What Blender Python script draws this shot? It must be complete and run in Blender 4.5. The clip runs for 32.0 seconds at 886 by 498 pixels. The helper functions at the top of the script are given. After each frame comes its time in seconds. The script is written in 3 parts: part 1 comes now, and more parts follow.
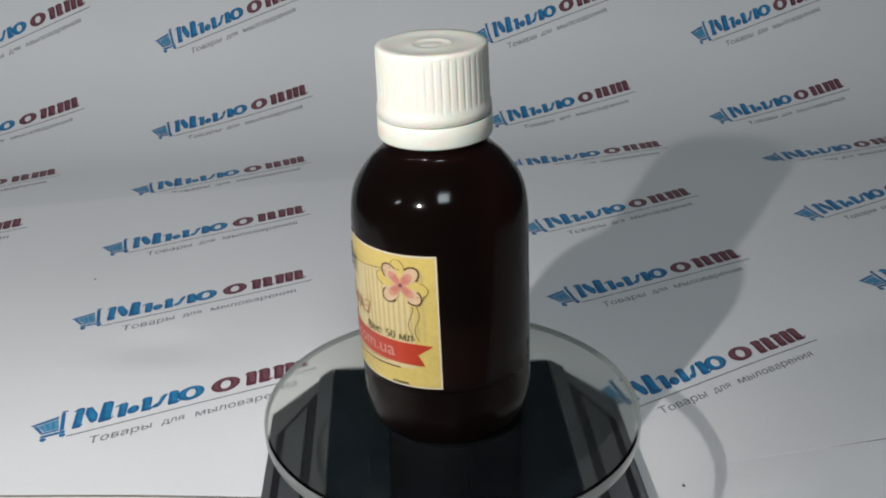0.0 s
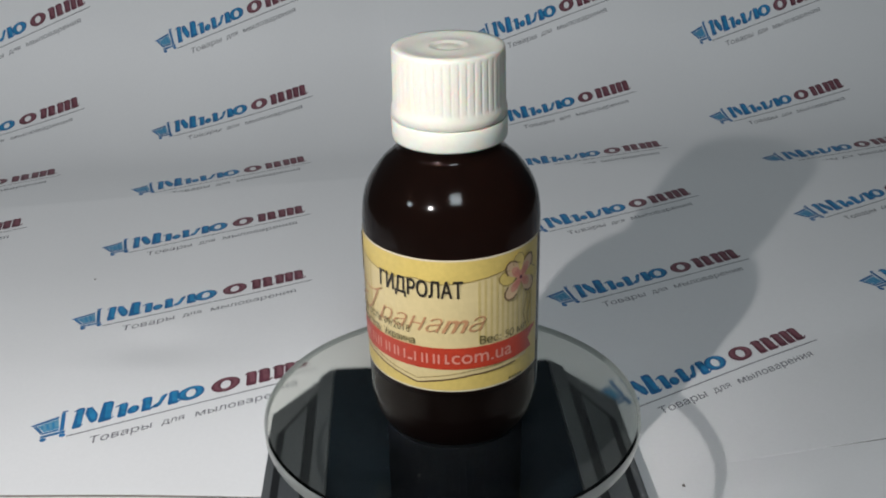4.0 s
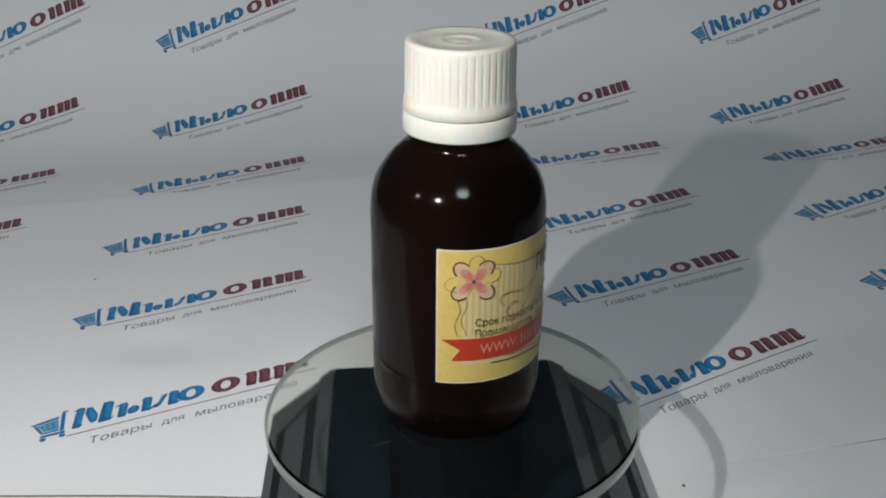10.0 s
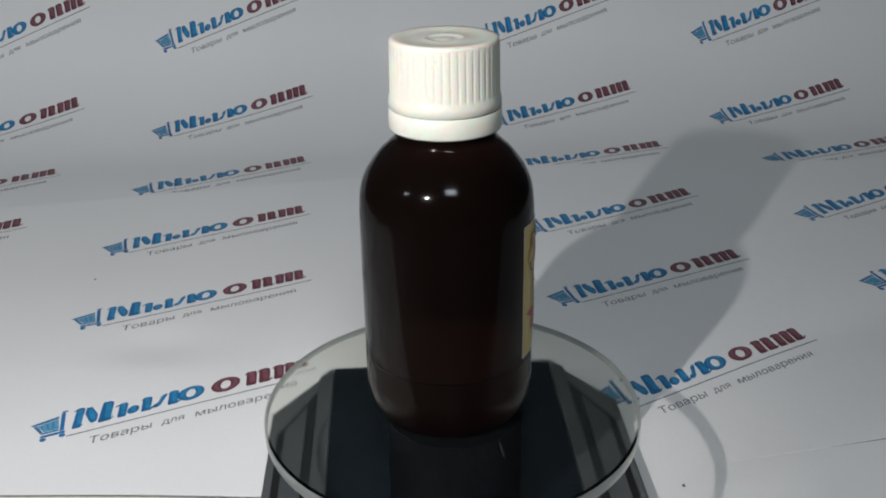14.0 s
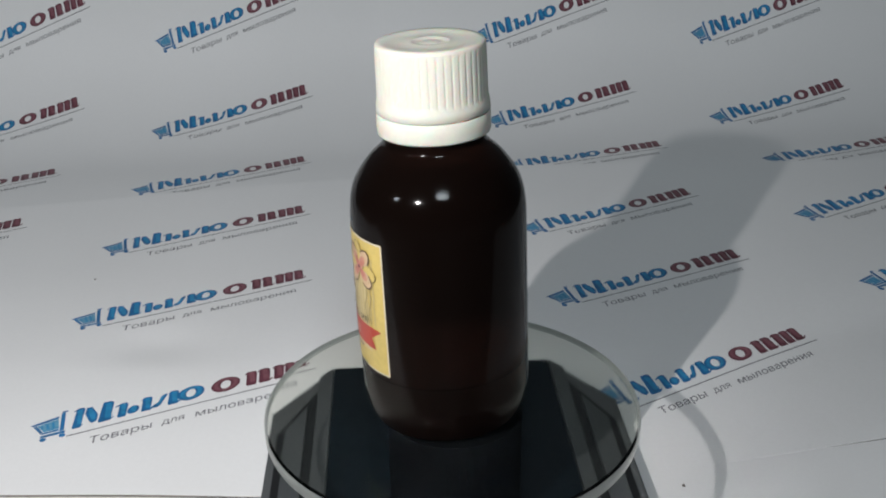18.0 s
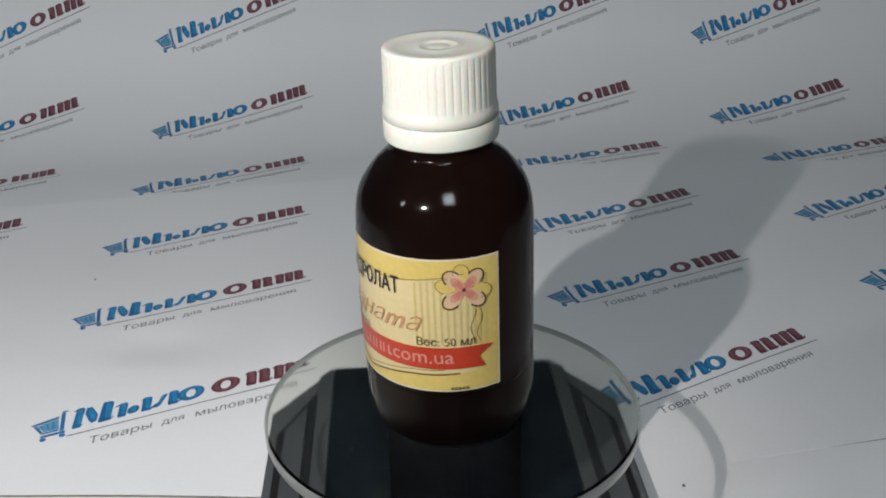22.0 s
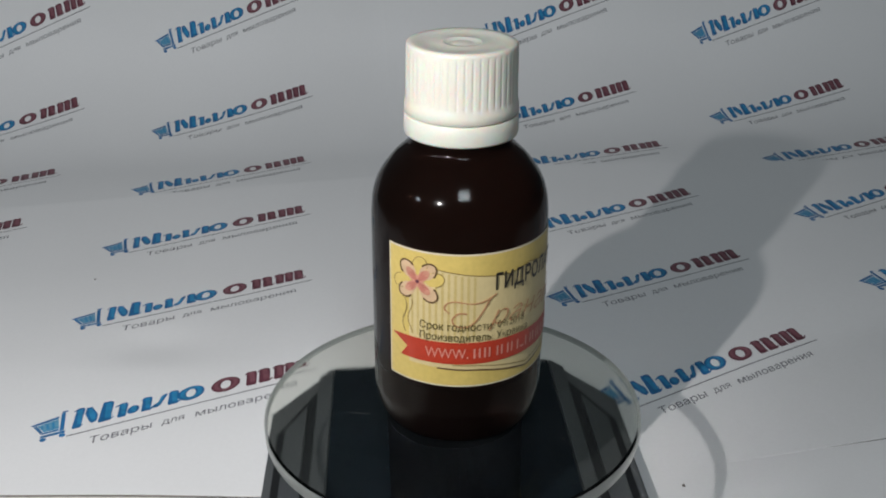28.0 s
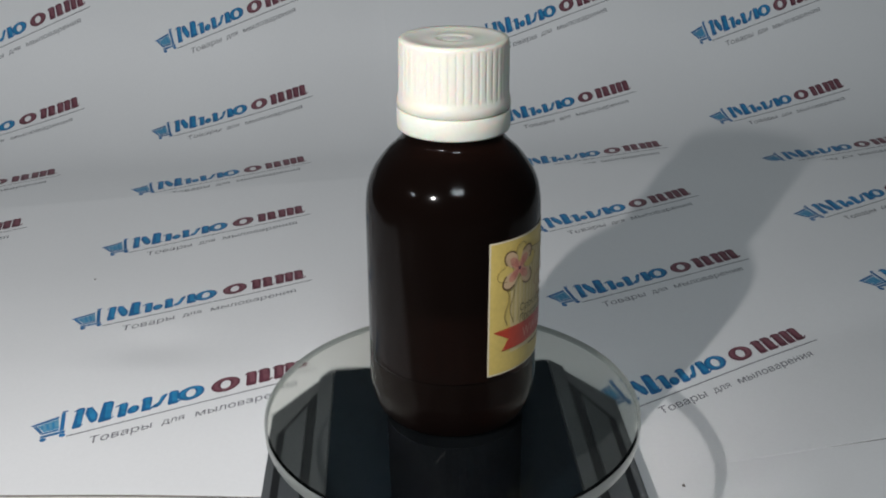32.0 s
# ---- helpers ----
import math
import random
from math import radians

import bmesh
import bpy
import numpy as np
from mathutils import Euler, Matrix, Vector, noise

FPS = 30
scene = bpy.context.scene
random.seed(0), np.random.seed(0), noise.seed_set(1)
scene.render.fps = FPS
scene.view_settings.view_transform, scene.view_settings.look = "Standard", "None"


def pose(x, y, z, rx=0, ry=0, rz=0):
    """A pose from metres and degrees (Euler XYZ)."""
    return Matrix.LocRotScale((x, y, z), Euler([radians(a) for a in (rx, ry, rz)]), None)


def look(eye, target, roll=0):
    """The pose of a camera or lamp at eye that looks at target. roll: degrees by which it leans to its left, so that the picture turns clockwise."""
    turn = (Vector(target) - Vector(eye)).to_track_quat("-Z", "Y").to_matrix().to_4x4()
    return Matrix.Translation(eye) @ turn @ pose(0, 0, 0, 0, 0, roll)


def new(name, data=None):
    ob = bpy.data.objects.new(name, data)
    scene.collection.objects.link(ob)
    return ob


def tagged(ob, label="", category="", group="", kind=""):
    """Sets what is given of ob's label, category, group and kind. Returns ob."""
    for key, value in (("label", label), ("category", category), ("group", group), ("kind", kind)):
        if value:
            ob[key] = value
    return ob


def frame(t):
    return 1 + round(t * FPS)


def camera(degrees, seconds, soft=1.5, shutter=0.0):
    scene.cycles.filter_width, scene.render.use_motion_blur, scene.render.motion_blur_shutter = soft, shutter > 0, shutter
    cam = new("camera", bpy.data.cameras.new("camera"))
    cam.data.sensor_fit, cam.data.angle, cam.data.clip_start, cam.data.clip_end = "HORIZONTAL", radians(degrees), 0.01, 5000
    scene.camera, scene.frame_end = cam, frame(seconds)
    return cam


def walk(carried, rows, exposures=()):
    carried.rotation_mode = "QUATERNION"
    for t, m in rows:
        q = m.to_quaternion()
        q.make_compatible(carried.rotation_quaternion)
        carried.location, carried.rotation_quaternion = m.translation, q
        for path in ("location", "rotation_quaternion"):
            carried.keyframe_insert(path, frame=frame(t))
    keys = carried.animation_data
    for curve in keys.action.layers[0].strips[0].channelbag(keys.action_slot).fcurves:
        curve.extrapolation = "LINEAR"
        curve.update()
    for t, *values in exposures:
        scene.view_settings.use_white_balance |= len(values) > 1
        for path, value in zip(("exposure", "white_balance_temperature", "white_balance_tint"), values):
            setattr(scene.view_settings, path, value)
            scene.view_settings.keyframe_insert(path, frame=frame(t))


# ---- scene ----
import collections
from mathutils.geometry import delaunay_2d_cdt

# ---- camera ----
cam = camera(45.82, 32.0, soft=1.95)
EYE = Vector((0.0, -0.19743, 0.16896))
WAY = Vector((-0.00629, 0.90713, -0.42080))
STAND = look(EYE, EYE + WAY, -1.12)
walk(cam, [(0.0, STAND), (32.0, STAND)], exposures=[(0.0, -0.04), (3.0, -0.04), (6.0, -0.10), (10.0, -0.14), (13.0, -0.08), (17.0, -0.02), (19.0, 0.0),
                                                     (21.0, -0.04), (23.0, -0.05), (26.0, -0.11), (30.0, -0.14), (32.0, -0.09)])

# ---- world and lamps ----
world = bpy.data.worlds.new("world")
scene.world = world
world.use_nodes = True
world.node_tree.nodes["Background"].inputs["Color"].default_value = (0.75, 0.85, 1.0, 1)
world.node_tree.nodes["Background"].inputs["Strength"].default_value = 0.05


def area_lamp(name, spot, aim, watts, size, size_y=None, colour=(1, 1, 1)):
    data = bpy.data.lights.new(name, "AREA")
    data.energy, data.color, data.size = watts, colour, size
    data.shape = "RECTANGLE" if size_y else "DISK"
    if size_y:
        data.size_y = size_y
    ob = new(name, data)
    ob.matrix_world = look(spot, aim)
    return ob


PLATE_TOP = 0.0399
HUB = Vector((0.0, 0.0, PLATE_TOP))


def toward(azimuth, elevation, distance):
    a, e = radians(azimuth), radians(elevation)
    return HUB + Vector((math.cos(a) * math.cos(e), math.sin(a) * math.cos(e), math.sin(e))) * distance


AIM = (-0.28, 0.32, 0.06)
area_lamp("key_lamp", (-0.0762, -0.1455, 0.1868), AIM, 0.685, 0.0045, colour=(1.0, 0.97, 0.965))
area_lamp("ceiling_panel", toward(-82.5, 46.0, 1.5), (0, 0.08, 0), 7.0, 0.32, 0.22, colour=(0.85, 0.945, 1.0))
area_lamp("small_lamp", toward(-151, 31, 1.3), (0, 0.08, 0), 1.6, 0.12, colour=(0.90, 0.95, 1.0))


# ---- materials ----
def material(name, colour, rough=0.5, metal=0.0, vary=0.08, grain=600.0, stain=25.0, bump=0.0, bump_scale=900.0, rough_vary=0.08, coat=0.0, island=0.0):
    """A surface with grain, broad stains, uneven gloss and fine relief."""
    m = bpy.data.materials.new(name)
    m.use_nodes = True
    nodes, links = m.node_tree.nodes, m.node_tree.links
    bsdf = nodes["Principled BSDF"]
    where = nodes.new("ShaderNodeTexCoord")
    fine, broad = nodes.new("ShaderNodeTexNoise"), nodes.new("ShaderNodeTexNoise")
    fine.inputs["Scale"].default_value, fine.inputs["Detail"].default_value = grain, 3
    broad.inputs["Scale"].default_value, broad.inputs["Detail"].default_value = stain, 4
    for n in (fine, broad):
        links.new(where.outputs["Object"], n.inputs["Vector"])
    add = nodes.new("ShaderNodeMath")
    add.operation = "ADD"
    links.new(fine.outputs["Fac"], add.inputs[0])
    links.new(broad.outputs["Fac"], add.inputs[1])
    ramp = nodes.new("ShaderNodeMapRange")
    ramp.inputs["From Min"].default_value, ramp.inputs["From Max"].default_value = 0.6, 1.4
    ramp.inputs["To Min"].default_value, ramp.inputs["To Max"].default_value = 1 - vary, 1 + vary
    links.new(add.outputs[0], ramp.inputs["Value"])
    scale = nodes.new("ShaderNodeVectorMath")
    scale.operation = "SCALE"
    scale.inputs[0].default_value = colour
    links.new(ramp.outputs["Result"], scale.inputs["Scale"])
    links.new(scale.outputs["Vector"], bsdf.inputs["Base Color"])
    gloss = nodes.new("ShaderNodeMapRange")
    gloss.inputs["From Min"].default_value, gloss.inputs["From Max"].default_value = 0.3, 0.7
    gloss.inputs["To Min"].default_value = max(0.0, rough - rough_vary)
    gloss.inputs["To Max"].default_value = min(1.0, rough + rough_vary)
    links.new(broad.outputs["Fac"], gloss.inputs["Value"])
    links.new(gloss.outputs["Result"], bsdf.inputs["Roughness"])
    bsdf.inputs["Metallic"].default_value = metal
    bsdf.inputs["Coat Weight"].default_value = coat
    if bump:
        relief, rise = nodes.new("ShaderNodeTexNoise"), nodes.new("ShaderNodeBump")
        relief.inputs["Scale"].default_value = bump_scale
        rise.inputs["Strength"].default_value, rise.inputs["Distance"].default_value = bump, 0.0004
        links.new(where.outputs["Object"], relief.inputs["Vector"])
        links.new(relief.outputs["Fac"], rise.inputs["Height"])
        links.new(rise.outputs["Normal"], bsdf.inputs["Normal"])
    return m


def clear_material(name, colour, ior, rough=0.0, vary=0.0):
    m = bpy.data.materials.new(name)
    m.use_nodes = True
    nodes, links = m.node_tree.nodes, m.node_tree.links
    bsdf = nodes["Principled BSDF"]
    bsdf.inputs["Base Color"].default_value = (*colour, 1)
    bsdf.inputs["Transmission Weight"].default_value = 1.0
    bsdf.inputs["IOR"].default_value = ior
    smear, gloss = nodes.new("ShaderNodeTexNoise"), nodes.new("ShaderNodeMapRange")
    smear.inputs["Scale"].default_value, smear.inputs["Detail"].default_value = 60, 4
    gloss.inputs["From Min"].default_value, gloss.inputs["From Max"].default_value = 0.4, 0.8
    gloss.inputs["To Min"].default_value, gloss.inputs["To Max"].default_value = rough, rough + vary
    links.new(smear.outputs["Fac"], gloss.inputs["Value"])
    links.new(gloss.outputs["Result"], bsdf.inputs["Roughness"])
    return m


PAPER = material("white_paper", (0.80, 0.80, 0.80), 0.55, vary=0.02, grain=900, stain=14, bump=0.025, bump_scale=1500)
BLUE_INK = material("blue_ink", (0.012, 0.135, 0.33), 0.5, vary=0.35, grain=500, stain=160)
PALE_BLUE_INK = material("pale_blue_ink", (0.026, 0.235, 0.46), 0.5, vary=0.25, grain=500, stain=160)
ROSE_INK = material("rose_ink", (0.21, 0.08, 0.10), 0.5, vary=0.25, grain=500, stain=160)
RED_INK = material("maroon_ink", (0.125, 0.034, 0.052), 0.5, vary=0.35, grain=500, stain=160)
GREY_INK = material("grey_ink", (0.120, 0.120, 0.136), 0.55, vary=0.2, grain=900)
LIGHT_INK = material("pale_ink", (0.13, 0.34, 0.50), 0.5, vary=0.1)
TABLE = material("grey_laminate", (0.17, 0.155, 0.145), 0.4, vary=0.15, grain=300, stain=8, bump=0.05)
LEG = material("grey_painted_steel", (0.3, 0.3, 0.31), 0.4, vary=0.05)
WALL = material("painted_plaster", (0.13, 0.13, 0.135), 0.85, vary=0.04, grain=60, stain=3, bump=0.2, bump_scale=200)
PALE_WALL = material("pale_painted_plaster", (0.145, 0.160, 0.168), 0.85, vary=0.04, grain=60, stain=3, bump=0.2, bump_scale=200)
FLOOR = material("grey_linoleum", (0.18, 0.17, 0.16), 0.5, vary=0.1, grain=80, stain=4)
BLACK_GLOSS = material("black_gloss_acrylic", (0.0042, 0.0072, 0.0102), 0.22, vary=0.2, stain=40, rough_vary=0.05)
COLUMN_BLACK = material("black_lacquer", (0.0016, 0.0018, 0.0022), 0.6, vary=0.2, stain=40, rough_vary=0.03)
DARK_PLASTIC = material("dark_grey_plastic", (0.075, 0.080, 0.083), 0.42, vary=0.12, grain=1500, bump=0.1, bump_scale=2500)
GREY_TRIM = material("grey_satin_trim", (0.058, 0.063, 0.067), 0.48, metal=0.1, vary=0.12, grain=1200)
GROOVE = material("black_rubber", (0.005, 0.006, 0.007), 0.6, vary=0.2)
RIM_GLASS = material("ground_glass_edge", (0.145, 0.158, 0.148), 0.4, vary=0.15, grain=900, stain=120)


def let_through(m, share):
    """Lets a share of the light straight through a surface."""
    nodes, links = m.node_tree.nodes, m.node_tree.links
    clear, mix = nodes.new("ShaderNodeBsdfTransparent"), nodes.new("ShaderNodeMixShader")
    mix.inputs["Fac"].default_value = share
    links.new(nodes["Principled BSDF"].outputs["BSDF"], mix.inputs[1])
    links.new(clear.outputs["BSDF"], mix.inputs[2])
    links.new(mix.outputs["Shader"], nodes["Material Output"].inputs["Surface"])


def lit_through(m, colour):
    """Adds light that seeps through a ground surface from behind."""
    nodes, links = m.node_tree.nodes, m.node_tree.links
    seep, both = nodes.new("ShaderNodeBsdfTranslucent"), nodes.new("ShaderNodeAddShader")
    seep.inputs["Color"].default_value = (*colour, 1)
    links.new(nodes["Principled BSDF"].outputs["BSDF"], both.inputs[0])
    links.new(seep.outputs["BSDF"], both.inputs[1])
    mix = nodes["Mix Shader"]
    links.new(both.outputs["Shader"], mix.inputs[1])


let_through(RIM_GLASS, 0.20)
lit_through(RIM_GLASS, (0.34, 0.355, 0.34))
GROUND_GLASS = clear_material("ground_glass", (0.90, 0.94, 0.91), 1.5, 0.45, 0.2)
let_through(GROUND_GLASS, 0.97)


def tinted_glass(name, tint, ior, haze, gloss):
    """Dark glass: cloudy light comes through it, and its skin mirrors sharply."""
    m = bpy.data.materials.new(name)
    m.use_nodes = True
    nodes, links = m.node_tree.nodes, m.node_tree.links
    nodes.remove(nodes["Principled BSDF"])
    through_it, skin, edge, mix, murk, both = (nodes.new("ShaderNode" + k) for k in ("BsdfRefraction", "BsdfGlossy", "Fresnel", "MixShader", "BsdfDiffuse", "AddShader"))
    murk.inputs["Color"].default_value = (*(0.03 * c for c in tint), 1)
    through_it.inputs["Color"].default_value = (*tint, 1)
    through_it.inputs["IOR"].default_value, through_it.inputs["Roughness"].default_value = ior, haze
    skin.inputs["Roughness"].default_value = gloss
    edge.inputs["IOR"].default_value = 1.25
    cloud, spread = nodes.new("ShaderNodeTexNoise"), nodes.new("ShaderNodeMapRange")
    cloud.inputs["Scale"].default_value, cloud.inputs["Detail"].default_value = 90, 3
    spread.inputs["To Min"].default_value, spread.inputs["To Max"].default_value = haze - 0.06, haze + 0.06
    links.new(cloud.outputs["Fac"], spread.inputs["Value"])
    links.new(spread.outputs["Result"], through_it.inputs["Roughness"])
    links.new(edge.outputs["Fac"], mix.inputs["Fac"])
    links.new(through_it.outputs["BSDF"], both.inputs[0])
    links.new(murk.outputs["BSDF"], both.inputs[1])
    links.new(both.outputs["Shader"], mix.inputs[1])
    links.new(skin.outputs["BSDF"], mix.inputs[2])
    links.new(mix.outputs["Shader"], nodes["Material Output"].inputs["Surface"])
    return m


def plate_glass(name, tint, ior, haze):
    """Clear plate glass with a weak mirror skin and a trace of haze, put unevenly into its colour, that softens what
    lies below.
    """
    m = bpy.data.materials.new(name)
    m.use_nodes = True
    nodes, links = m.node_tree.nodes, m.node_tree.links
    nodes.remove(nodes["Principled BSDF"])
    through_it, skin, edge, mix, veil, both = (nodes.new("ShaderNode" + k) for k in ("BsdfRefraction", "BsdfGlossy", "Fresnel", "MixShader", "BsdfDiffuse", "MixShader"))
    through_it.inputs["Color"].default_value = (*tint, 1)
    through_it.inputs["IOR"].default_value = ior
    skin.inputs["Roughness"].default_value = 0.04
    edge.inputs["IOR"].default_value = 1.20
    # pale bluish haze painted in, where the weak skin mirrors too little
    veil.inputs["Color"].default_value = (0.52, 0.64, 0.72, 1)
    smear, spread, amount = nodes.new("ShaderNodeTexNoise"), nodes.new("ShaderNodeMapRange"), nodes.new("ShaderNodeMapRange")
    smear.inputs["Scale"].default_value, smear.inputs["Detail"].default_value = 5, 3
    for node, low, high in ((spread, haze * 0.5, haze * 1.5), (amount, 0.0010, 0.0042)):
        node.inputs["From Min"].default_value, node.inputs["From Max"].default_value = 0.35, 0.75
        node.inputs["To Min"].default_value, node.inputs["To Max"].default_value = low, high
        links.new(smear.outputs["Fac"], node.inputs["Value"])
    links.new(spread.outputs["Result"], through_it.inputs["Roughness"])
    links.new(edge.outputs["Fac"], mix.inputs["Fac"])
    links.new(through_it.outputs["BSDF"], mix.inputs[1])
    links.new(skin.outputs["BSDF"], mix.inputs[2])
    links.new(amount.outputs["Result"], both.inputs["Fac"])
    links.new(mix.outputs["Shader"], both.inputs[1])
    links.new(veil.outputs["BSDF"], both.inputs[2])
    links.new(both.outputs["Shader"], nodes["Material Output"].inputs["Surface"])
    return m


PLATE_GLASS = plate_glass("clear_float_glass", (0.895, 0.90, 0.868), 1.45, 0.07)
AMBER = tinted_glass("amber_bottle_glass", (0.112, 0.066, 0.054), 1.32, 0.40, 0.10)
CAP_WHITE = material("white_ribbed_plastic", (0.64, 0.632, 0.565), 0.42, vary=0.03, grain=1500, stain=120, bump=0.05, bump_scale=2000)
shine = CAP_WHITE.node_tree.nodes["Principled BSDF"].inputs
shine["Subsurface Weight"].default_value, shine["Subsurface Scale"].default_value = 0.35, 0.003
for m, level in ((COLUMN_BLACK, 0.0), (BLACK_GLOSS, 0.03)):
    m.node_tree.nodes["Principled BSDF"].inputs["Specular IOR Level"].default_value = level
CAP_WHITE.node_tree.nodes["Principled BSDF"].inputs["Specular IOR Level"].default_value = 0.35
LABEL_WHITE = material("white_label_paper", (0.600, 0.530, 0.400), 0.4, vary=0.03, grain=900, stain=90)
LABEL_YELLOW = material("yellow_label_print", (0.558, 0.424, 0.123), 0.38, vary=0.10, grain=900, stain=110)
LABEL_CREAM = material("cream_label_print", (0.566, 0.463, 0.238), 0.38, vary=0.06, grain=900, stain=110)
LABEL_STRIPE = material("ochre_stripe_print", (0.490, 0.385, 0.155), 0.38, vary=0.08, grain=900)
LABEL_BROWN = material("brown_line_print", (0.13, 0.08, 0.035), 0.4, vary=0.2, grain=900)
LABEL_TAN = material("tan_line_print", (0.264, 0.192, 0.064), 0.4, vary=0.2, grain=900)
LABEL_BLACK = material("black_print", (0.022, 0.018, 0.014), 0.4, vary=0.25, grain=900)
LABEL_OLIVE = material("dark_olive_print", (0.11, 0.09, 0.03), 0.4, vary=0.25, grain=900)
RIBBON_RED = material("red_ribbon_print", (0.399, 0.038, 0.016), 0.36, vary=0.12, grain=900, stain=120)
RIBBON_PINK = material("pink_print", (0.525, 0.221, 0.172), 0.38, vary=0.1, grain=900)
SCRIPT_ROSE = material("rose_brown_print", (0.426, 0.221, 0.107), 0.38, vary=0.15, grain=900)
PETAL_PINK = material("pink_petal_print", (0.442, 0.162, 0.119), 0.38, vary=0.22, grain=600, stain=500)
PETAL_ROSE = material("rose_petal_print", (0.500, 0.235, 0.160), 0.38, vary=0.22, grain=600, stain=400)
PETAL_PALE = material("pale_petal_print", (0.530, 0.370, 0.225), 0.38, vary=0.12, grain=600, stain=400)
DUST = material("pale_dust", (0.45, 0.45, 0.43), 0.8, vary=0.2)
let_through(DUST, 0.91)
SPECK = material("brown_speck", (0.10, 0.08, 0.06), 0.8, vary=0.2)


# ---- building helpers ----
def part(name, bm, mat, parent=None, label="", smooth=False):
    """Links a bmesh as one mesh object under a thing or a part."""
    me = bpy.data.meshes.new(name)
    bm.to_mesh(me)
    bm.free()
    me.materials.append(mat)
    if smooth:
        for f in me.polygons:
            f.use_smooth = True
    ob = new(name, me)
    if parent:
        ob.parent = parent
    return tagged(ob, label)


def flat_mesh(pieces, lift):
    """A bmesh of flat outlines (lists of (x, y)) laid on a surface by lift(x, y)."""
    bm = bmesh.new()
    for pts in pieces:
        vs = [bm.verts.new(lift(x, y)) for x, y in pts]
        bm.faces.new(vs)
    bm.normal_update()
    bmesh.ops.triangulate(bm, faces=bm.faces[:])
    return bm


def ribbon_line(pts, width):
    """Quads along a polyline, of one width."""
    out, w = [], width / 2
    for (x0, y0), (x1, y1) in zip(pts[:-1], pts[1:]):
        d = math.hypot(x1 - x0, y1 - y0) or 1e-9
        nx, ny = -(y1 - y0) / d * w, (x1 - x0) / d * w
        out.append([(x0 - nx, y0 - ny), (x1 - nx, y1 - ny), (x1 + nx, y1 + ny), (x0 + nx, y0 + ny)])
    return out


def ring_pieces(cx, cy, rx, ry, thick, shear=0.0, n=20, start=0.0, stop=360.0):
    """Quads of an oval ring or of an arc of it, heavier at its sides."""
    out = []
    angles = [radians(start + (stop - start) * i / n) for i in range(n + 1)]
    for a, b in zip(angles[:-1], angles[1:]):
        quad = []
        for r, t in ((1, a), (1, b), (0, b), (0, a)):
            inx, iny = max(rx - thick, 0.0), max(ry - thick * 0.55, 0.0)
            x = (rx if r else inx) * math.cos(t)
            y = (ry if r else iny) * math.sin(t)
            quad.append((cx + x + shear * y, cy + y))
        out.append(quad)
    return out


def disc_piece(cx, cy, rx, ry, n=18, turn=0.0):
    c, s = math.cos(turn), math.sin(turn)
    return [(cx + rx * math.cos(2 * math.pi * i / n) * c - ry * math.sin(2 * math.pi * i / n) * s,
             cy + rx * math.cos(2 * math.pi * i / n) * s + ry * math.sin(2 * math.pi * i / n) * c) for i in range(n)]


TEXTS = {}


def thickened(flat, edges, amount):
    """Outlines moved outwards (or inwards) by an amount."""
    near = collections.defaultdict(list)
    for a, b in edges:
        near[a].append(b)
        near[b].append(a)
    loops, seen = [], set()
    for start in range(len(flat)):
        if start in seen or len(near[start]) != 2:
            continue
        loop, at = [start], start + 1 if start + 1 in near[start] else near[start][0]
        while at != start and at not in loop[-2:]:
            loop.append(at)
            step = [k for k in near[at] if k != loop[-2]]
            if not step:
                break
            at = step[0]
        seen.update(loop)
        loops.append(loop)
    areas = []
    for loop in loops:
        q = flat[loop]
        r = np.roll(q, -1, 0)
        areas.append(0.5 * float((q[:, 0] * r[:, 1] - r[:, 0] * q[:, 1]).sum()))
    outward = 1.0 if sum(areas) > 0 else -1.0
    moved = flat.copy()
    for loop in loops:
        q = flat[loop]
        d = np.roll(q, -1, 0) - q
        d /= np.maximum(1e-9, np.linalg.norm(d, axis=1))[:, None]
        n = d + np.roll(d, 1, 0)
        n /= np.maximum(0.6, np.linalg.norm(n, axis=1))[:, None]
        moved[loop] = q + outward * amount * np.stack([n[:, 1], -n[:, 0]], 1)
    return moved


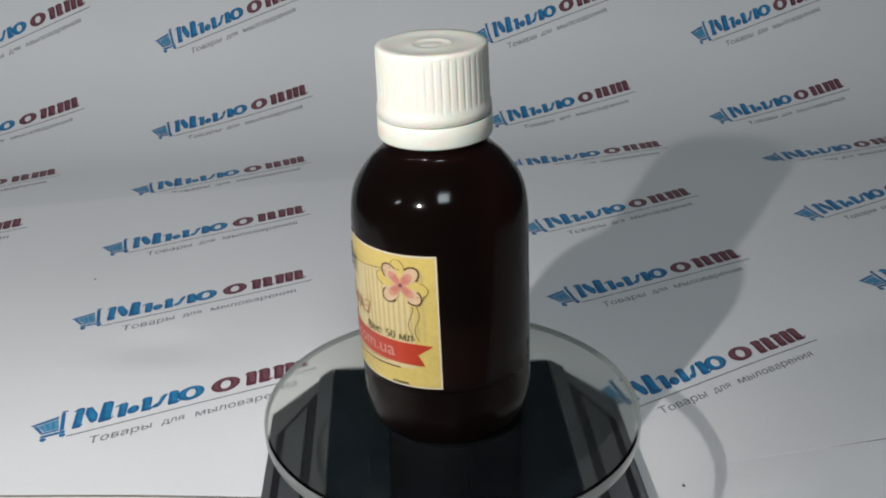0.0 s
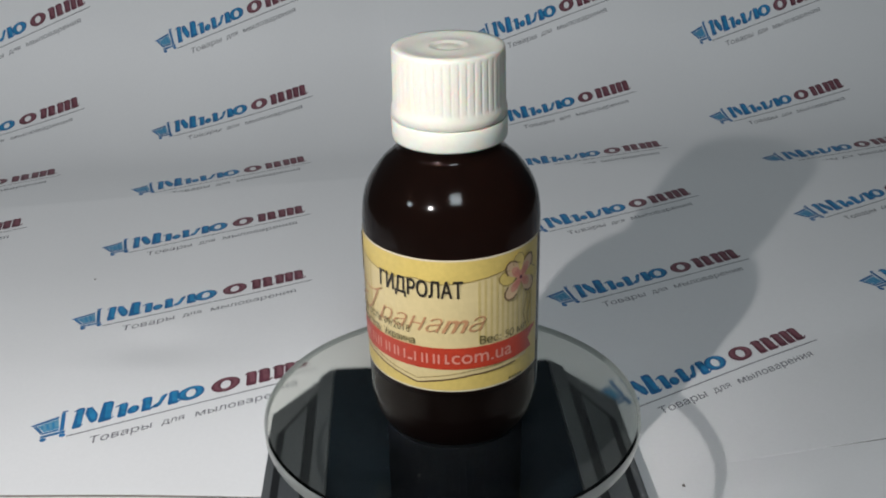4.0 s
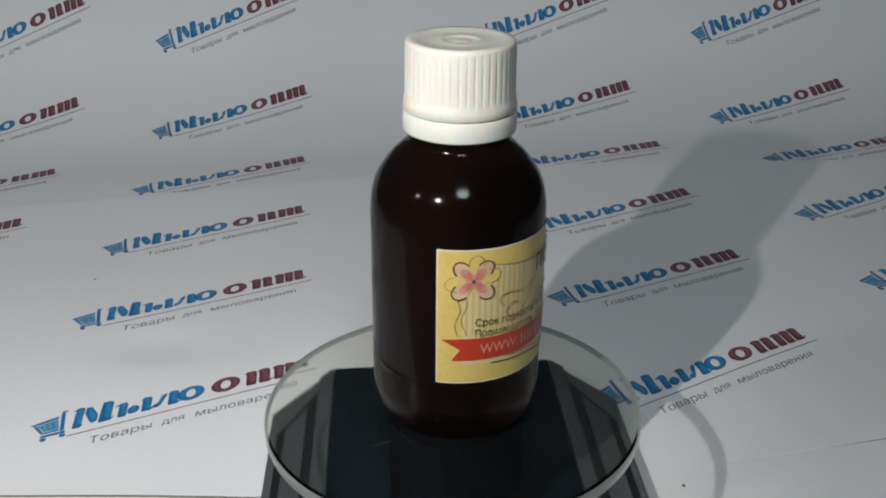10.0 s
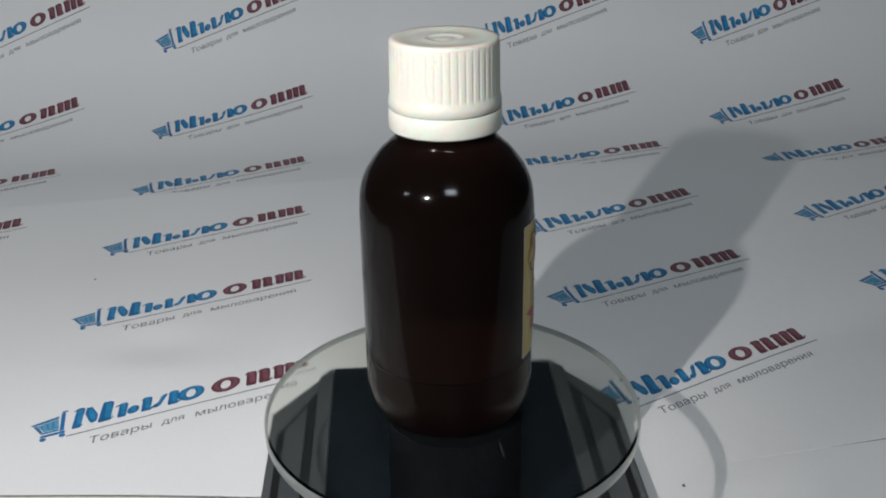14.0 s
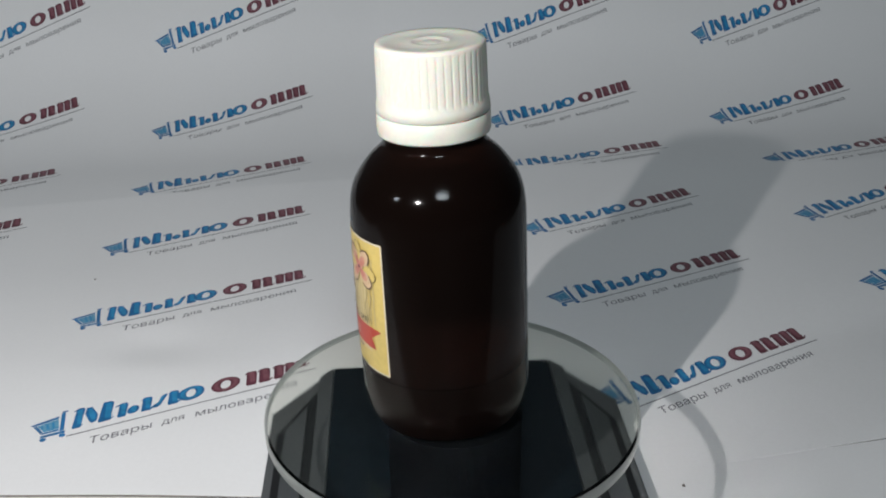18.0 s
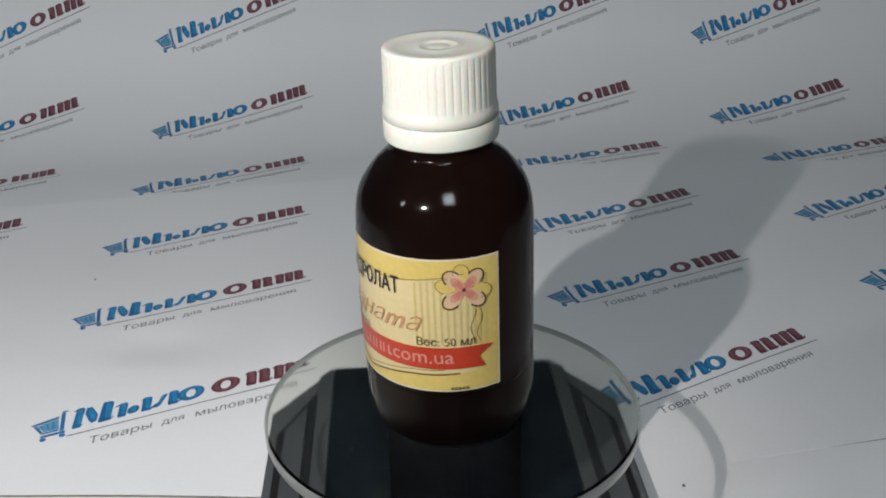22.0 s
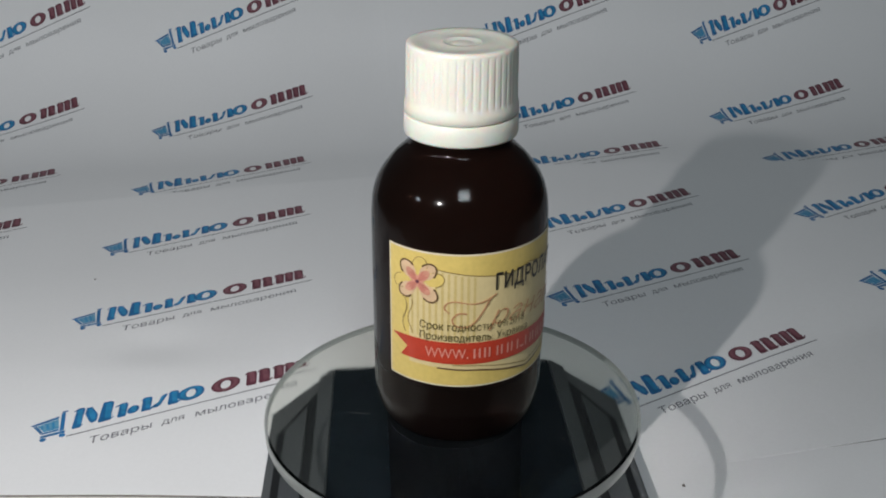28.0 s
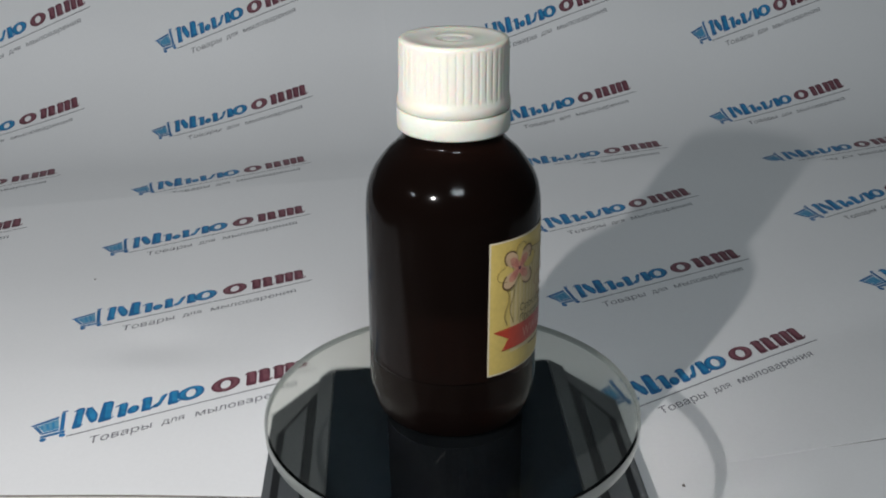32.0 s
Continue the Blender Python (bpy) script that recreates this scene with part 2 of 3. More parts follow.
def text_outline(body, bold=0.0):
    """Vertices scaled to a unit box, and faces, of a line of writing."""
    if (body, bold) not in TEXTS:
        curve = bpy.data.curves.new("writing", "FONT")
        curve.body, curve.resolution_u, curve.fill_mode = body, 3, "NONE"
        ob = new("writing", curve)
        bpy.context.view_layer.update()
        me = bpy.data.meshes.new_from_object(ob.evaluated_get(bpy.context.evaluated_depsgraph_get()))
        flat = np.array([v.co[:2] for v in me.vertices])
        edges = [tuple(e.vertices) for e in me.edges]
        if bold:
            flat = thickened(flat, edges, bold)
        corners, _, triangles, *_ = delaunay_2d_cdt([Vector(p) for p in flat], edges, [], 0, 1e-6)
        xy = np.array([tuple(v) for v in corners])
        a, b = flat[[e[0] for e in edges]], flat[[e[1] for e in edges]]
        faces = []
        for f in triangles:
            px, py = xy[list(f)].mean(0)
            side = (b[:, 0] - a[:, 0]) * (py - a[:, 1]) - (b[:, 1] - a[:, 1]) * (px - a[:, 0])
            rising, falling = (a[:, 1] <= py) & (b[:, 1] > py) & (side > 0), (a[:, 1] > py) & (b[:, 1] <= py) & (side < 0)
            if rising.sum() != falling.sum():
                faces.append(tuple(f))
        used = sorted({k for f in faces for k in f})
        low, high = xy[used].min(0), xy[used].max(0)
        bpy.data.objects.remove(ob)
        bpy.data.curves.remove(curve)
        bpy.data.meshes.remove(me)
        TEXTS[(body, bold)] = ((xy - low) / (high - low), faces)
    return TEXTS[(body, bold)]


def writing(name, body, x, y, width, height, shear, lift, mat, parent, bold=0.0, rise=0.0):
    """Letters in a box from (x, y), laid on a surface."""
    xy, faces = text_outline(body, bold)
    pts = [lift(x + width * a + shear * height * b, y + height * b + rise * a) for a, b in xy]
    me = bpy.data.meshes.new(name)
    me.from_pydata(pts, [], faces)
    me.materials.append(mat)
    ob = new(name, me)
    ob.parent = parent
    return ob


def prism(outline_low, outline_high, z0, z1):
    """A closed block between two outlines with the same number of corners."""
    bm = bmesh.new()
    low = [bm.verts.new((x, y, z0)) for x, y in outline_low]
    high = [bm.verts.new((x, y, z1)) for x, y in outline_high]
    n = len(low)
    bm.faces.new(low[::-1])
    bm.faces.new(high)
    for i in range(n):
        bm.faces.new((low[i], low[(i + 1) % n], high[(i + 1) % n], high[i]))
    bmesh.ops.recalc_face_normals(bm, faces=bm.faces[:])
    return bm


def box(x0, x1, y0, y1, z0, z1, bevel=0.0):
    bm = prism([(x0, y0), (x1, y0), (x1, y1), (x0, y1)], [(x0, y0), (x1, y0), (x1, y1), (x0, y1)], z0, z1)
    if bevel:
        bmesh.ops.bevel(bm, geom=bm.edges[:], offset=bevel, segments=2, affect="EDGES", profile=0.5)
    return bm


def lathe(profile, n=96, radius=None):
    """A turned body from (r, z) rows; rows with r = 0 close it. radius(r, z, angle) may shape it."""
    bm = bmesh.new()
    rings = []
    for r, z in profile:
        if r <= 0:
            rings.append([bm.verts.new((0, 0, z))])
        else:
            ring = []
            for i in range(n):
                a = 2 * math.pi * i / n
                q = radius(r, z, a) if radius else r
                ring.append(bm.verts.new((q * math.cos(a), q * math.sin(a), z)))
            rings.append(ring)
    for a, b in zip(rings[:-1], rings[1:]):
        for i in range(n):
            j = (i + 1) % n
            if len(a) == 1 and len(b) > 1:
                bm.faces.new((a[0], b[i], b[j]))
            elif len(b) == 1 and len(a) > 1:
                bm.faces.new((a[i], a[j], b[0]))
            elif len(a) > 1:
                bm.faces.new((a[i], a[j], b[j], b[i]))
    bmesh.ops.recalc_face_normals(bm, faces=bm.faces[:])
    return bm


def smooth_profile(rows, steps=6):
    """Catmull-Rom through (r, z) rows."""
    out = []
    p = [rows[0], *rows, rows[-1]]
    for a, b, c, d in zip(p, p[1:], p[2:], p[3:]):
        for i in range(steps):
            t = i / steps
            out.append(tuple(0.5 * (2 * b[k] + (c[k] - a[k]) * t + (2 * a[k] - 5 * b[k] + 4 * c[k] - d[k]) * t * t
                                    + (3 * b[k] - a[k] - 3 * c[k] + d[k]) * t ** 3) for k in (0, 1)))
    out.append(rows[-1])
    return out


# ---- the room, which closes the place ----
BACK, SIDE, NEAR, LOW, HIGH = 0.52, 1.7, -2.3, -0.75, 1.85
part("floor", box(-SIDE, SIDE, NEAR, BACK, LOW - 0.1, LOW), FLOOR)
part("ceiling", box(-SIDE, SIDE, NEAR, BACK, HIGH, HIGH + 0.1), WALL)
part("wall_north", box(-SIDE - 0.1, SIDE + 0.1, BACK, BACK + 0.1, LOW - 0.1, HIGH + 0.1), PALE_WALL)
part("wall_south", box(-SIDE - 0.1, SIDE + 0.1, NEAR - 0.1, NEAR, LOW - 0.1, HIGH + 0.1), WALL)
part("wall_west", box(-SIDE - 0.1, -SIDE, NEAR, BACK, LOW - 0.1, HIGH + 0.1), WALL)
part("wall_east", box(SIDE, SIDE + 0.1, NEAR, BACK, LOW - 0.1, HIGH + 0.1), WALL)
for name in ("floor", "ceiling", "wall_north", "wall_south", "wall_west", "wall_east"):
    tagged(bpy.data.objects[name], "plain painted " + name.split("_")[0] + " that closes the room", name.split("_")[0], kind="structure")

table = tagged(new("table"), "grey laminate table covered by white paper sheets", "table")
part("tabletop", box(-0.75, 0.75, -0.5, 0.465, -0.0283, -0.0003, 0.002), TABLE, table)
for x in (-0.70, 0.70):
    for y in (-0.45, 0.41):
        part("leg", box(x - 0.02, x + 0.02, y - 0.02, y + 0.02, LOW, -0.0283, 0.002), LEG, table)

# ---- the printed paper sweep: two flat sheets in front, lapping over two that curve up behind ----
BEND, RADIUS, SLOPE = 0.2113, 0.1278, radians(43.57)


def paper_wave(x, y):
    """Slight waves of the loose paper, and one shallow dent."""
    wave = 0.00035 * (noise.noise(Vector((x * 14, y * 14, 3.1))) + 1) + 0.0001 * (noise.noise(Vector((x * 40, y * 40, 7.7))) + 1)
    wave *= min(1.0, max(0.0, (y - 0.03) / 0.05))
    dent = math.exp(-(((x + 0.0935) / 0.0135) ** 2 + ((y - 0.0945) / 0.0105) ** 2))
    return wave + 0.0012 * (1 - dent) * min(1.0, max(0.0, (y - 0.03) / 0.05))


def sheet_surface(ox, oy, turn, bend, top, edge=None):
    """Returns place(u, v, up): a sheet that lies flat, then curves up and leans back. edge(u): where a sheet ends with its far edge lifted a little."""
    c, s = math.cos(radians(turn)), math.sin(radians(turn))

    def place(u, v, up=0.0):
        e = v - bend
        if e <= 0:
            y, z, a = v, 0.0, 0.0
        elif e < RADIUS * SLOPE:
            a = e / RADIUS
            y, z = bend + RADIUS * math.sin(a), RADIUS * (1 - math.cos(a))
        else:
            a, e = SLOPE, e - RADIUS * SLOPE
            y = bend + RADIUS * math.sin(a) + e * math.cos(a)
            z = RADIUS * (1 - math.cos(a)) + e * math.sin(a)
        x0, y0 = ox + u * c - y * s, oy + u * s + y * c
        up += top + paper_wave(x0, y0)
        if edge:
            up += 0.0025 * min(1.0, max(0.0, (v - 0.09) / (edge(u) - 0.09))) ** 2
        y, z = y - up * math.sin(a), z + up * math.cos(a)
        return Vector((ox + u * c - y * s, oy + u * s + y * c, z))

    return place


def sheet_point(place, u, front, back, share, up):
    v0, v1 = front(u), back(u)
    return place(u, v0 + (v1 - v0) * share, up)


def paper_sheet(place, u0, u1, front, back, thick, label):
    """One curved sheet with thickness, front edge rounded by wear."""
    nu, nv = 60, 100
    bm = bmesh.new()
    grids = []
    for up in (0.0, -thick):
        grids.append([[bm.verts.new(sheet_point(place, u0 + (u1 - u0) * i / nu, front, back, j / nv, up)) for i in range(nu + 1)] for j in range(nv + 1)])
    for k, g in enumerate(grids):
        for j in range(nv):
            for i in range(nu):
                f = (g[j][i], g[j][i + 1], g[j + 1][i + 1], g[j + 1][i])
                bm.faces.new(f if k == 0 else f[::-1])
    t, b = grids
    for j in range(nv):
        bm.faces.new((t[j + 1][0], b[j + 1][0], b[j][0], t[j][0]))
        bm.faces.new((t[j][nu], b[j][nu], b[j + 1][nu], t[j + 1][nu]))
    for i in range(nu):
        bm.faces.new((t[0][i], b[0][i], b[0][i + 1], t[0][i + 1]))
        bm.faces.new((t[nv][i + 1], b[nv][i + 1], b[nv][i], t[nv][i]))
    bm.normal_update()
    for e in bm.edges:
        if len(e.link_faces) == 2 and e.calc_face_angle(0.0) > 0.8:
            e.smooth = False
    ob = part("paper_sheet", bm, PAPER, None, label, smooth=True)
    return tagged(ob, "", "paper sheet", "printed backdrop sheets")


MM = 0.001
CART = [[(-10.6, 9.6), (-1.6, 11.2), (-1.9, 10.0), (-9.5, 8.7)], [(-9.7, 8.5), (-8.6, 8.7), (-7.2, 4.4), (-8.0, 4.0)], [(-7.9, 3.8), (-2.7, 3.8), (-2.5, 4.8), (-7.1, 4.6)],
        [(-2.5, 3.4), (-1.2, 3.4), (0.6, 12.4), (-0.6, 12.6)], [(-0.6, 12.7), (0.5, 12.5), (1.4, 12.7), (1.2, 13.3), (-0.2, 13.3)],
        [(-8.4, 2.1), (-1.0, 2.1), (-0.8, 3.2), (-8.2, 3.2)], disc_piece(-7.7, 1.1, 1.0, 0.9), disc_piece(-2.0, 1.1, 1.0, 0.9)]
CART_PANEL = [(-8.5, 8.6), (-1.95, 9.8), (-2.45, 5.0), (-7.0, 4.8)]
CART_BARS = [[(-7.5, 6.2), (-6.9, 6.3), (-7.0, 8.2), (-7.6, 8.1)], [(-6.0, 5.6), (-5.2, 5.6), (-5.2, 8.6), (-6.0, 8.5)], [(-4.4, 5.6), (-3.6, 5.6), (-3.4, 8.9), (-4.2, 8.8)],
             [(-7.3, 5.3), (-2.5, 5.5), (-2.45, 5.0), (-7.1, 4.8)]]
LEAN = 0.30


def lean(pts):
    return [(x + LEAN * y, y) for x, y in pts]


def bar(x, wide, low, high, flag=0.8, flick=0.8):
    """A slanted bar with a round crown, a small flag at its head and a flick at its foot."""
    r = wide * 0.42
    crown = [(x + wide - r + r * math.cos(k * 0.39), high - r + r * math.sin(k * 0.39)) for k in range(5)]
    tail = [(x + wide + flick, low + 1.1), (x + wide + flick - 0.3, low + 1.5), (x + wide, low + 1.0)] if flick else []
    head = [(x - flag, high - 0.9), (x - flag + 0.2, high - 1.4), (x, high - 1.1)] if flag else []
    return lean([(x + 0.5, low), (x + wide - 0.1, low)] + tail + crown + [(x + 0.3, high)] + head + [(x, low + 0.5)])


def slit_oval(x, y, rx, ry):
    """A slanted oval with a narrow slit."""
    return ring_pieces(x, y, rx, ry, rx * 0.64, LEAN)


def shrunk(pieces):
    """The lighter heart of a printed shape."""
    out = []
    for pts in pieces:
        cx, cy = sum(q[0] for q in pts) / len(pts), sum(q[1] for q in pts) / len(pts)
        out.append([(cx + 0.2 + (x - cx) * 0.5, cy + 0.2 + (y - cy) * 0.74) for x, y in pts])
    return out


BLUE_SHAPES = [[bar(2.2, 2.4, 0.9, 10.3, 0.8, 0.5)], [lean([(5.0, 9.6), (6.6, 9.6), (8.9, 5.0), (8.9, 2.4), (7.8, 1.6), (6.8, 2.6), (5.0, 6.8)])],
               [bar(9.3, 3.5, 0.9, 10.3, 0.0, 1.0)], [bar(14.7, 2.5, 0.9, 7.6, 1.2, 0)], [lean(disc_piece(19.0, 3.2, 1.75, 1.9, 12))],
               [bar(21.4, 2.7, 0.9, 7.6, 0.5, 0.9)], [lean([(24.9, 1.5), (26.0, 1.3), (26.9, 2.2), (28.5, 6.5), (28.1, 7.2), (27.1, 6.6), (25.9, 3.4), (25.1, 3.1), (24.5, 2.3)])],
               [bar(29.0, 2.9, 0.9, 7.6, 0.2, 1.1)], slit_oval(36.9, 4.3, 4.0, 3.4)]
RED_SHAPES = [slit_oval(47.3, 4.4, 4.4, 3.6), [bar(52.3, 3.2, 0.8, 8.0, 0.6, 0)], [bar(56.2, 3.4, 0.8, 8.0, 0.5, 1.0)],
              [bar(60.9, 3.1, 0.8, 8.0, 0.6, 0)], [bar(64.4, 3.1, 0.8, 8.0, 0.5, 0)], [bar(67.9, 3.2, 0.8, 8.0, 0.5, 1.3)]]
HEARTS = {id(BLUE_SHAPES[-1]): ring_pieces(37.0, 4.5, 3.2, 2.8, 1.2, LEAN), id(RED_SHAPES[0]): ring_pieces(47.4, 4.6, 3.7, 3.0, 1.3, LEAN)}
TAG = (("Товары", 5.6, 17.2, 0.9, 3.1), ("для", 25.8, 6.3, 0.5, 2.1), ("мыловарения", 35.2, 30.2, 1.0, 2.1))


def printed_mark(sheet, place, u, v, turn):
    """The repeated print: an emblem, two groups of plain shapes, a rule and a line of writing."""
    c, s = math.cos(radians(turn)), math.sin(radians(turn))

    def lift(x, y, up=0.00005):
        x, y = x * MM, y * MM
        return place(u + x * c - y * s, v + x * s + y * c, up)

    rule = part("printed_rule", flat_mesh(ribbon_line([(0.8 + 73.0 * i / 8, 0.0) for i in range(9)], 0.42), lift), GREY_INK, sheet, "thin grey printed line")
    part("cart_emblem", flat_mesh(CART, lambda x, y: lift(0.9 * x + 1.6, 0.95 * y)), BLUE_INK, rule, "blue printed shopping cart shape")
    part("emblem_panel", flat_mesh([CART_PANEL], lambda x, y: lift(0.9 * x + 1.6, 0.95 * y, 0.00006)), LIGHT_INK, rule, "pale panel inside the cart shape")
    for pts in CART_BARS:
        part("emblem_bar", flat_mesh([pts], lambda x, y: lift(0.9 * x + 1.6, 0.95 * y, 0.00012)), PALE_BLUE_INK, rule, "blue bar inside the cart shape")

    def raised(x, y, up=0.00005):
        return lift(x, y + 1.7, up)

    for shapes, ink, pale, label in ((BLUE_SHAPES, BLUE_INK, PALE_BLUE_INK, "blue slanted printed shape"), (RED_SHAPES, RED_INK, ROSE_INK, "maroon slanted printed shape")):
        for pieces in shapes:
            shape = part("slanted_shape", flat_mesh(pieces, raised), ink, rule, label)
            shape.data.materials.append(pale)
            heart = flat_mesh(shrunk(pieces) if len(pieces) < 3 else HEARTS[id(pieces)], lambda x, y: raised(x, y, 0.00009))
            heart.faces.ensure_lookup_table()
            for f in heart.faces:
                f.material_index = 1
            heart.from_mesh(shape.data)
            heart.to_mesh(shape.data)
            heart.free()
    for word, x, wide, low, high in TAG:
        writing("tagline", word, x, -6.2 - low, wide, high + low, 0.3, lift, GREY_INK, rule)


def left_front(u):
    return -0.0258 - 0.142 * u + 0.0003 * math.sin(u * 70)


def right_front(u):
    return -0.0307 + 0.130 * u


def left_edge(u):
    return 0.1711 + 0.0829 * u + 0.0004 * math.sin(u * 40)


def right_edge(u):
    return 0.1907 - 0.0808 * u + 0.0004 * math.sin(u * 37)


left_place = sheet_surface(-0.1098, 0.0462, 6.16, BEND, 0.0003, left_edge)
left_rise = sheet_surface(-0.1098, 0.0462, 6.16, BEND, -0.0003)
right_place = sheet_surface(0.0523, 0.0568, 4.6, 0.2138, 0.0, right_edge)
right_rise = sheet_surface(0.0523, 0.0568, 4.6, 0.2138, -0.0007)

left_sheet = paper_sheet(left_place, -0.183, 0.114, left_front, left_edge, 0.0003, "white paper sheet with blue and maroon prints, its far edge lifted")
for u, v, turn in ((1.4, -1.4, 17.9), (0.3, 60.4, 19.4), (0.0, 117.9, 20.5), (-112.0, -2.0, 22.0), (-112.0, 59.0, 23.0), (-111.8, 117.8, 22.8)):
    printed_mark(left_sheet, left_place, u * MM, v * MM, turn)
back_sheet = paper_sheet(left_rise, -0.183, 0.114, lambda u: 0.150, lambda u: 0.391, 0.0003, "white printed paper sheet curving up behind the flat sheets")
for u, v, turn in ((1.0, 181.4, 22.7), (1.5, 245.6, 21.3), (0.8, 308.1, 23.2), (-111.6, 179.7, 24.8), (-110.3, 240.4, 25.0), (-109.6, 302.9, 27.0)):
    printed_mark(back_sheet, left_rise, u * MM, v * MM, turn)

right_sheet = paper_sheet(right_place, -0.060, 0.237, right_front, right_edge, 0.0003, "white paper sheet with blue and maroon prints, beside the turntable")
for u, v, turn in ((-1.4, -2.5, 24.9), (-3.5, 61.5, 21.7), (-4.2, 120.5, 22.0), (107.0, 0.0, 23.0), (107.0, 61.0, 23.0), (107.3, 121.2, 24.8)):
    printed_mark(right_sheet, right_place, u * MM, v * MM, turn)
back_sheet = paper_sheet(right_rise, -0.060, 0.237, lambda u: 0.150, lambda u: 0.391, 0.0003, "white printed paper sheet leaning back at its top")
for u, v, turn in ((-1.4, 194.5, 15.4), (-2.7, 245.8, 18.8), (-3.5, 307.0, 20.9), (118.0, 187.1, 16.5), (109.8, 240.0, 19.5), (114.2, 303.1, 20.3)):
    printed_mark(back_sheet, right_rise, u * MM, v * MM, turn)

# a plain sheet under the stand, with a narrow gap along the printed ones
edge = [left_place(u, left_front(u) - 0.0008) for u in [-0.183 + 0.0192 * k for k in range(14)]]
edge += [right_place(u, right_front(u) - 0.00002 - 0.012 * max(0.0, u - 0.034)) for u in [-0.030 + 0.0178 * k for k in range(16)]]
outline = [(-0.32, -0.068), (0.33, -0.068)] + [(v.x, v.y) for v in reversed(edge)]
front_sheet = part("paper_sheet", prism(outline, outline, -0.0003, 0.0), PAPER, None, "plain white paper sheet lying under the black stand")
tagged(front_sheet, "", "paper sheet", "printed backdrop sheets")

# crumbs on the paper


def crumb(spot, size, label):
    bm = bmesh.new()
    bmesh.ops.create_icosphere(bm, subdivisions=2, radius=size)
    for v in bm.verts:
        v.co *= 1 + 0.5 * noise.noise(v.co * 3000)
        v.co.z = max(v.co.z * 0.6, -0.3 * size)
    ob = tagged(part("crumb", bm, SPECK, None, label), "", "crumb", "crumbs on the paper")
    ob.location = (spot[0], spot[1], spot[2] + 0.3 * size)


crumb(right_place(0.0037, -0.0369), 0.00045, "tiny brown crumb on the plain white paper")
crumb(left_place(-0.0080, 0.0964), 0.00035, "tiny brown crumb on the printed paper")

# ---- the turntable stand ----
STAND_TOP = 0.0072
stand = tagged(new("turntable_stand"), "flat black turntable base with cut corners and glossy column", "turntable")
stand.matrix_world = pose(0.0005, 0.0, 0.0, 0, 0, 3.0)
HALF, STAND_BACK, STAND_FRONT, CUT = 0.0470, 0.0662, 0.0640, 0.0150


def cut_outline(grow):
    half, back, front = HALF + grow, STAND_BACK + grow, STAND_FRONT + grow
    return [(-half, -front + CUT), (-half + CUT, -front), (half - CUT, -front), (half, -front + CUT),
            (half, back - CUT * 1.4), (half - CUT, back), (-half + CUT, back), (-half, back - CUT * 1.4)]


body = prism(cut_outline(0.0012), cut_outline(0.0), 0.0, STAND_TOP)
bmesh.ops.bevel(body, geom=[e for e in body.edges if min(v.co.z for v in e.verts) > 0.005], offset=0.0006, segments=2, affect="EDGES")
part("body", body, DARK_PLASTIC, stand)
part("top_panel", box(-0.0310, 0.0310, -0.0630, STAND_BACK - 0.0006, STAND_TOP, STAND_TOP + 0.0010, 0.0003), BLACK_GLOSS, stand, "glossy black top panel")


def stand_end(x, end, slope):
    return end - slope * max(0.0, x - (HALF - CUT - 0.0003))


def rail(side, x0, x1, z, mat, name, label, short=0.0, slope=1.4):
    """A strip along one side of the stand's top, cut off at an angle at both ends."""
    back, front = STAND_BACK - 0.0006 - short, STAND_FRONT - 0.0006 - short
    pts = [(x0, -stand_end(x0, front, slope)), (x1, -stand_end(x1, front, slope)), (x1, stand_end(x1, back, slope)), (x0, stand_end(x0, back, slope))]
    pts = [(x * side, y) for x, y in pts][::side]
    part(name, prism(pts, pts, STAND_TOP, STAND_TOP + z), mat, stand, label)


for side in (-1, 1):
    rail(side, 0.0313, 0.0350, 0.0010, GREY_TRIM, "trim_strip", "satin grey strip along the top")
    rail(side, 0.0353, 0.0449, 0.0003, GROOVE, "groove", "black groove round the side field", 0.0035, 2.1)
    rail(side, 0.0376, 0.0428, 0.0010, GREY_TRIM, "side_field", "satin grey field along the side", 0.0070, 2.1)
part("column", lathe([(0, STAND_TOP + 0.0010), (0.0165, STAND_TOP + 0.0010), (0.0150, STAND_TOP + 0.0030), (0.0150, 0.0361), (0, 0.0361)], 64), COLUMN_BLACK, stand, "glossy black column under the glass plate", smooth=False)

# ---- the glass plate that turns ----
plate = tagged(new("glass_plate"), "round clear glass plate turning on the stand", "glass plate")
RIM = 0.0414
THICK = 0.0036
pane_mesh = lathe([(0, -THICK), (RIM - 0.0005, -THICK), (RIM, -THICK + 0.0004), (RIM, -0.0004), (RIM - 0.0005, 0.0), (0, 0.0)], 192)
for f in pane_mesh.faces:
    f.material_index = 1 if abs(f.normal.z) < 0.9 else 0
pane = part("pane", pane_mesh, PLATE_GLASS, plate)
pane.data.materials.append(GROUND_GLASS)
pane.visible_shadow = False
part("rim", lathe([(RIM - 0.0006, -THICK - 0.00006), (RIM - 0.00045, -THICK - 0.00005), (RIM + 0.00006, -THICK + 0.0004), (RIM + 0.00008, -THICK / 2), (RIM + 0.00006, -0.0004)], 192), RIM_GLASS, plate, "greenish ground glass edge", smooth=True)
